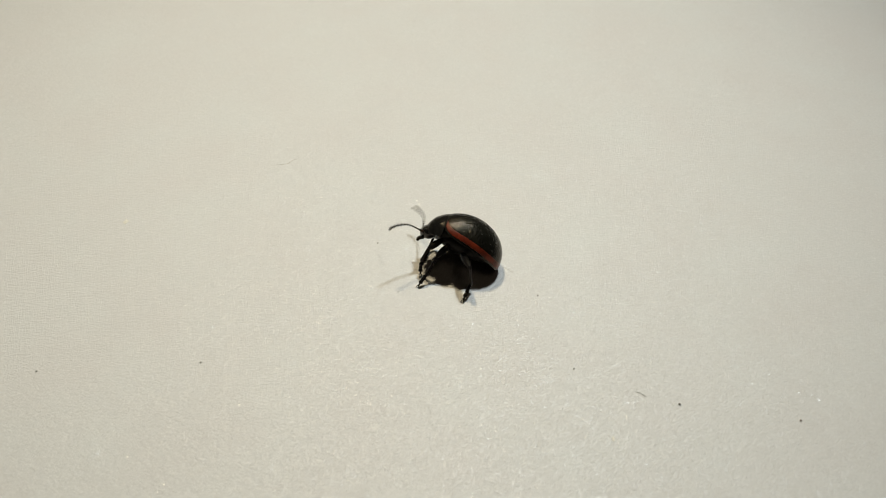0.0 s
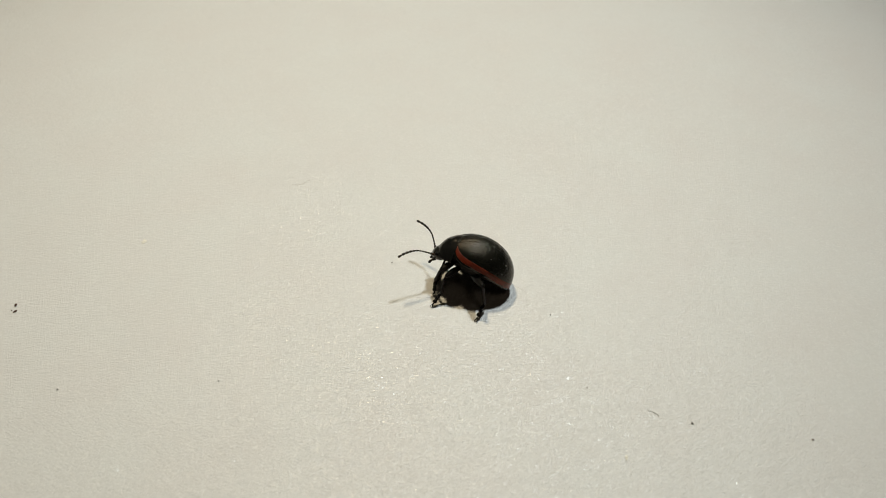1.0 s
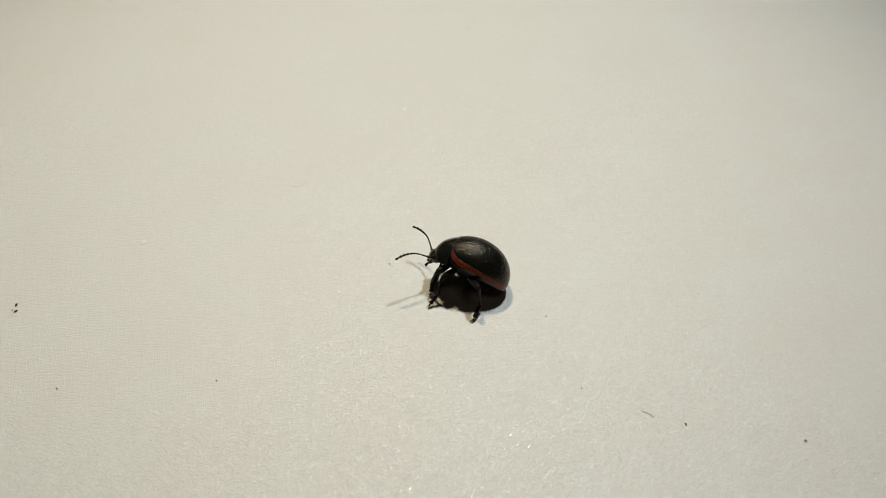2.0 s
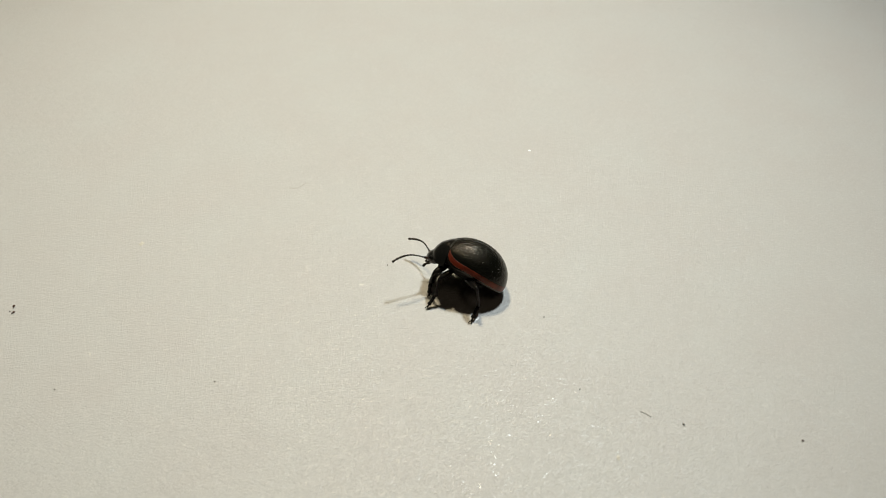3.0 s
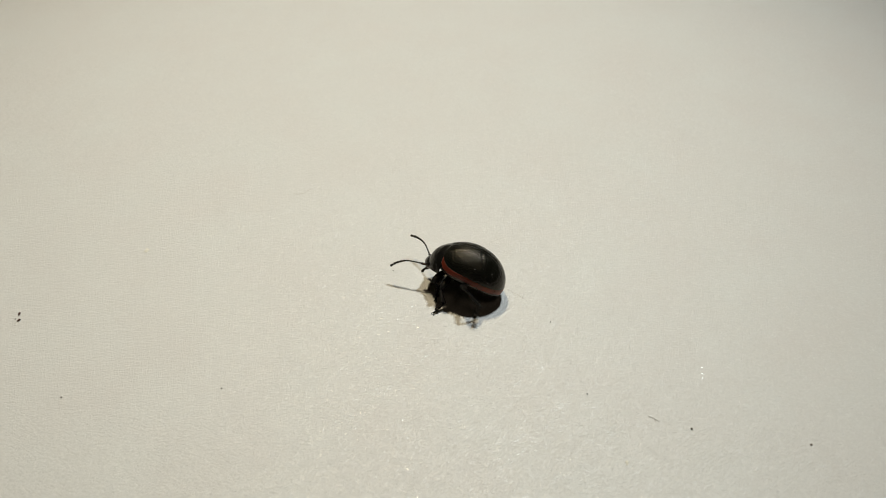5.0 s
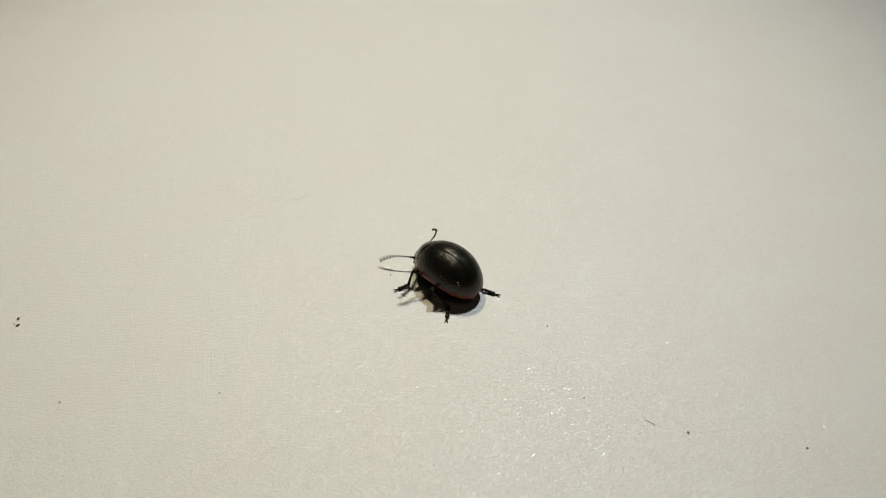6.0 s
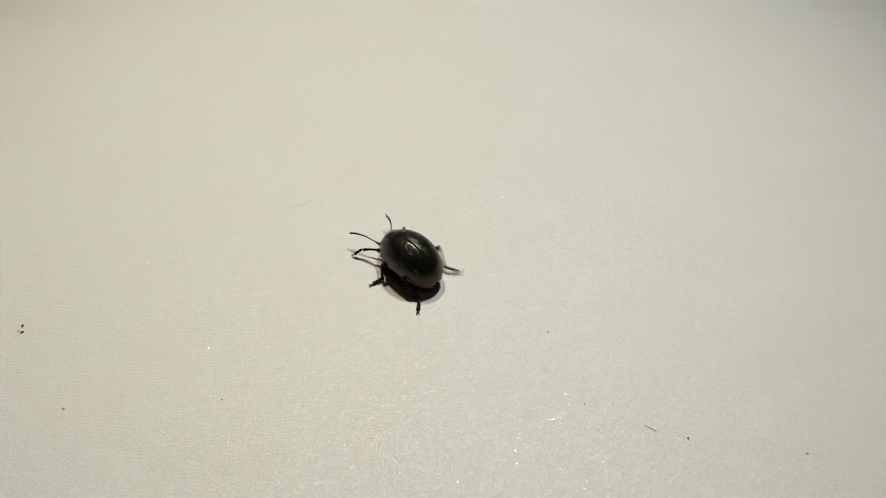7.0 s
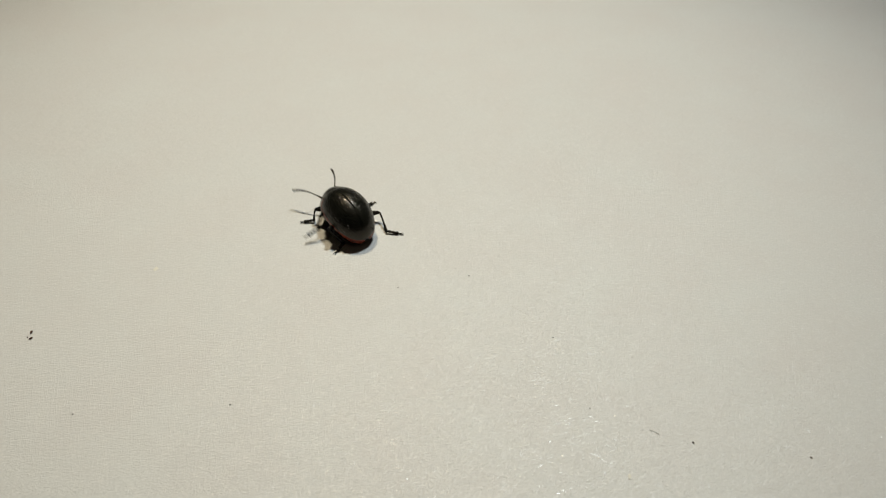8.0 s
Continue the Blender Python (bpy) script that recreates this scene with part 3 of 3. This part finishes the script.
FEELERS = {
    "L": [(0, 0.83, 0.51, -0.22), (0.1, 0.80, 0.50, -0.32), (0.2, 0.82, 0.48, -0.31), (0.3, 0.83, 0.48, -0.29), (0.4, 0.82, 0.49, -0.31), (0.5, 0.82, 0.50, -0.29), (0.6, 0.84, 0.49, -0.23), (0.7, 0.86, 0.46, -0.23), (0.8, 0.88, 0.43, -0.22), (0.9, 0.84, 0.48, -0.25), (1, 0.87, 0.43, -0.25), (1.1, 0.89, 0.39, -0.23), (1.2, 0.89, 0.39, -0.23), (1.3, 0.88, 0.43, -0.22), (1.4, 0.87, 0.43, -0.25), (1.5, 0.85, 0.49, -0.18), (1.6, 0.82, 0.55, -0.16), (1.7, 0.84, 0.53, -0.13), (2.8, 0.84, 0.50, -0.22), (2.9, 0.85, 0.47, -0.26), (3, 0.84, 0.48, -0.25), (3.1, 0.85, 0.44, -0.29), (3.2, 0.84, 0.44, -0.32), (3.3, 0.83, 0.45, -0.32), (3.4, 0.84, 0.37, -0.39), (3.5, 0.87, 0.28, -0.41), (3.6, 0.87, 0.32, -0.37), (3.7, 0.87, 0.31, -0.38), (3.8, 0.87, 0.32, -0.38), (3.9, 0.84, 0.40, -0.36), (4, 0.77, 0.54, -0.33), (4.1, 0.74, 0.55, -0.39), (4.2, 0.73, 0.55, -0.40), (4.3, 0.78, 0.31, -0.54), (4.4, 0.37, 0.17, -0.91), (4.5, 0.70, 0.11, -0.70), (4.6, 0.88, 0.03, -0.48), (4.7, 0.91, 0.01, -0.42), (5.8, 0.95, 0.32, -0.05), (5.9, 0.81, 0.58, -0.09), (6, 0.78, 0.61, -0.11), (6.1, 0.89, 0.43, 0.14), (6.2, 0.88, 0.44, -0.19), (6.3, 0.92, 0.38, -0.05), (6.4, 0.91, 0.42, -0.02), (6.5, 0.80, 0.57, -0.17), (6.6, 0.91, 0.41, -0.05), (6.7, 0.89, 0.38, -0.24), (6.8, 0.83, 0.53, 0.17), (6.9, 0.73, 0.59, -0.35), (7, 0.94, 0.34, 0.07), (7.1, 0.88, 0.47, 0.08), (7.2, 0.91, 0.41, -0.02), (7.3, 0.91, 0.41, -0.10), (7.4, 0.88, 0.44, 0.17), (7.5, 0.92, 0.38, 0.07), (7.6, 0.90, 0.41, 0.13), (7.7, 0.82, 0.56, -0.10), (7.8, 0.79, 0.61, -0.01), (7.9, 0.88, 0.47, -0.11), (8, 0.82, 0.57, 0.02)],
    "R": [(0, 0.44, -0.76, 0.47), (0.1, 0.63, -0.77, -0.11), (0.2, 0.74, -0.62, 0.25), (0.3, 0.79, -0.55, 0.28), (0.4, 0.83, -0.54, 0.14), (0.5, 0.80, -0.54, 0.25), (0.6, 0.68, -0.58, 0.45), (0.7, 0.70, -0.61, 0.38), (0.8, 0.74, -0.53, 0.40), (0.9, 0.72, -0.58, 0.39), (1, 0.73, -0.52, 0.43), (1.1, 0.70, -0.56, 0.44), (1.2, 0.76, -0.44, 0.49), (1.3, 0.74, -0.49, 0.46), (1.4, 0.74, -0.53, 0.41), (1.5, 0.72, -0.56, 0.41), (1.6, 0.68, -0.63, 0.38), (1.7, 0.70, -0.58, 0.41), (2.8, 0.82, -0.55, 0.13), (2.9, 0.77, -0.64, 0.04), (3, 0.75, -0.66, -0.05), (3.1, 0.77, -0.60, -0.22), (3.2, 0.73, -0.67, -0.10), (3.3, 0.77, -0.64, 0.03), (3.4, 0.77, -0.63, 0.05), (3.5, 0.73, -0.68, -0.08), (3.6, 0.75, -0.66, 0.01), (3.7, 0.76, -0.65, 0.08), (3.8, 0.73, -0.68, -0.06), (3.9, 0.78, -0.63, -0.03), (4, 0.66, -0.58, -0.48), (4.1, 0.75, -0.66, -0.05), (4.2, 0.77, -0.63, -0.00), (4.3, 0.59, -0.78, 0.23), (4.4, 0.44, -0.89, 0.11), (4.5, 0.53, -0.80, -0.28), (4.6, 0.73, -0.67, 0.12), (4.7, 0.78, -0.57, 0.25), (5.8, 0.85, -0.53, -0.05), (5.9, 0.90, -0.44, 0.00), (6, 0.38, -0.93, 0.02), (6.1, 0.88, -0.48, -0.02), (6.2, 0.73, -0.64, -0.26), (6.3, 0.36, -0.92, 0.15), (6.4, 0.67, -0.74, -0.01), (6.5, 0.85, -0.52, 0.04), (6.6, 0.67, -0.70, 0.23), (6.7, 0.46, -0.89, -0.02), (6.8, 0.80, -0.58, 0.14), (6.9, 0.82, -0.57, 0.05), (7, 0.84, -0.52, -0.11), (7.1, 0.87, -0.47, 0.13), (7.2, 0.85, -0.52, -0.07), (7.3, 0.82, -0.57, 0.08), (7.4, 0.87, -0.49, -0.09), (7.5, 0.80, -0.57, -0.19), (7.6, 0.83, -0.56, -0.06), (7.7, 0.84, -0.53, -0.10), (7.8, 0.89, -0.45, 0.00), (7.9, 0.77, -0.62, -0.14), (8, 0.88, -0.47, 0.08)],
}
# how far each feeler is bent at its middle, in degrees, where it differs from its usual curve
BENDS = {
    "L": [(0, 38), (4.2, 38), (4.3, 45), (4.4, 75), (4.5, 45), (4.6, 38), (5.8, 30), (8, 30)],
    "R": [(0, 38), (0.1, 60), (0.2, 38), (3.0, 38), (3.1, 60), (3.2, 38), (3.9, 38), (4.0, 90), (4.1, 38), (4.3, 38), (4.4, 60), (4.5, 95), (4.6, 38), (5.8, 30), (5.9, 30), (6.0, 95), (6.1, 30), (8, 30)],
}
FEELER_LOW, FEELER_MIDDLE, FEELER_END = 1.40, 0.89, 1.06


# when each feeler trembles too fast to be seen sharply
TREMBLE = {
    "L": [(-0.05, 0.05), (4.25, 4.55), (5.95, 6.05), (6.15, 6.25), (6.45, 6.55), (7.25, 7.35), (7.65, 7.85), (7.95, 8.05)],
    "R": [(-0.05, 0.15), (3.05, 3.15), (3.45, 3.65), (3.95, 4.05), (4.25, 4.35), (6.15, 6.25), (6.35, 6.45), (6.55, 6.65), (6.75, 6.85), (6.95, 7.15), (7.25, 7.45), (7.65, 7.75)],
}


def feeler_poses(side, t):
    rows = FEELERS[side]
    way = Vector([float(np.interp(t, [q[0] for q in rows], [q[i] for q in rows])) for i in (1, 2, 3)]).normalized()
    if any(a <= t <= b for a, b in TREMBLE[side]):
        sweep = 2.6 if side == "R" and t < 0.05 else 1.0
        way = (way + Vector((-0.10, 0.0, 0.21)) * sweep * math.sin(20 * math.pi * t)).normalized()
    bend = radians(float(np.interp(t, [q[0] for q in BENDS[side]], [q[1] for q in BENDS[side]])))
    first, second = 0.60 * bend, 0.55 * bend
    ahead = FEELER_LOW + FEELER_MIDDLE * math.cos(first) + FEELER_END * math.cos(first + second)
    raise_by = math.atan2(FEELER_MIDDLE * math.sin(first) + FEELER_END * math.sin(first + second), ahead)
    up = Vector((0.15, 0, 1)) if side == "L" else Vector((-0.6, -0.3, 0.7))
    m = along(Vector((3.76, 0.74 if side == "L" else -0.74, 0.04)), way, up) @ Euler((0, -raise_by, 0)).to_matrix().to_4x4()
    _, _, _, joint, elbow = ANTENNAE[side]
    middle = Matrix.Translation(joint) @ Euler((0, first - radians(8), 0)).to_matrix().to_4x4()
    end = middle @ Matrix.Translation(elbow) @ Euler((0, second, 0)).to_matrix().to_4x4()
    return m, middle, end


def in_metres(m):
    m = m.copy()
    m.translation = m.translation * MM
    return m


def motions():
    times = [k / 30 for k in range(241)]
    walk(beetle, [(t, in_metres(body_pose(t))) for t in times])
    for leg, parts in LEGS.items():
        poses = [(t, leg_poses(leg, t)) for t in times]
        for i, ob in enumerate(parts):
            walk(ob, [(t, in_metres(p[i])) for t, p in poses])
    for side, feeler in ANTENNAE.items():
        poses = [(t, feeler_poses(side, t)) for t in times]
        for i in range(3):
            walk(feeler[i], [(t, in_metres(p[i])) for t, p in poses])


motions()
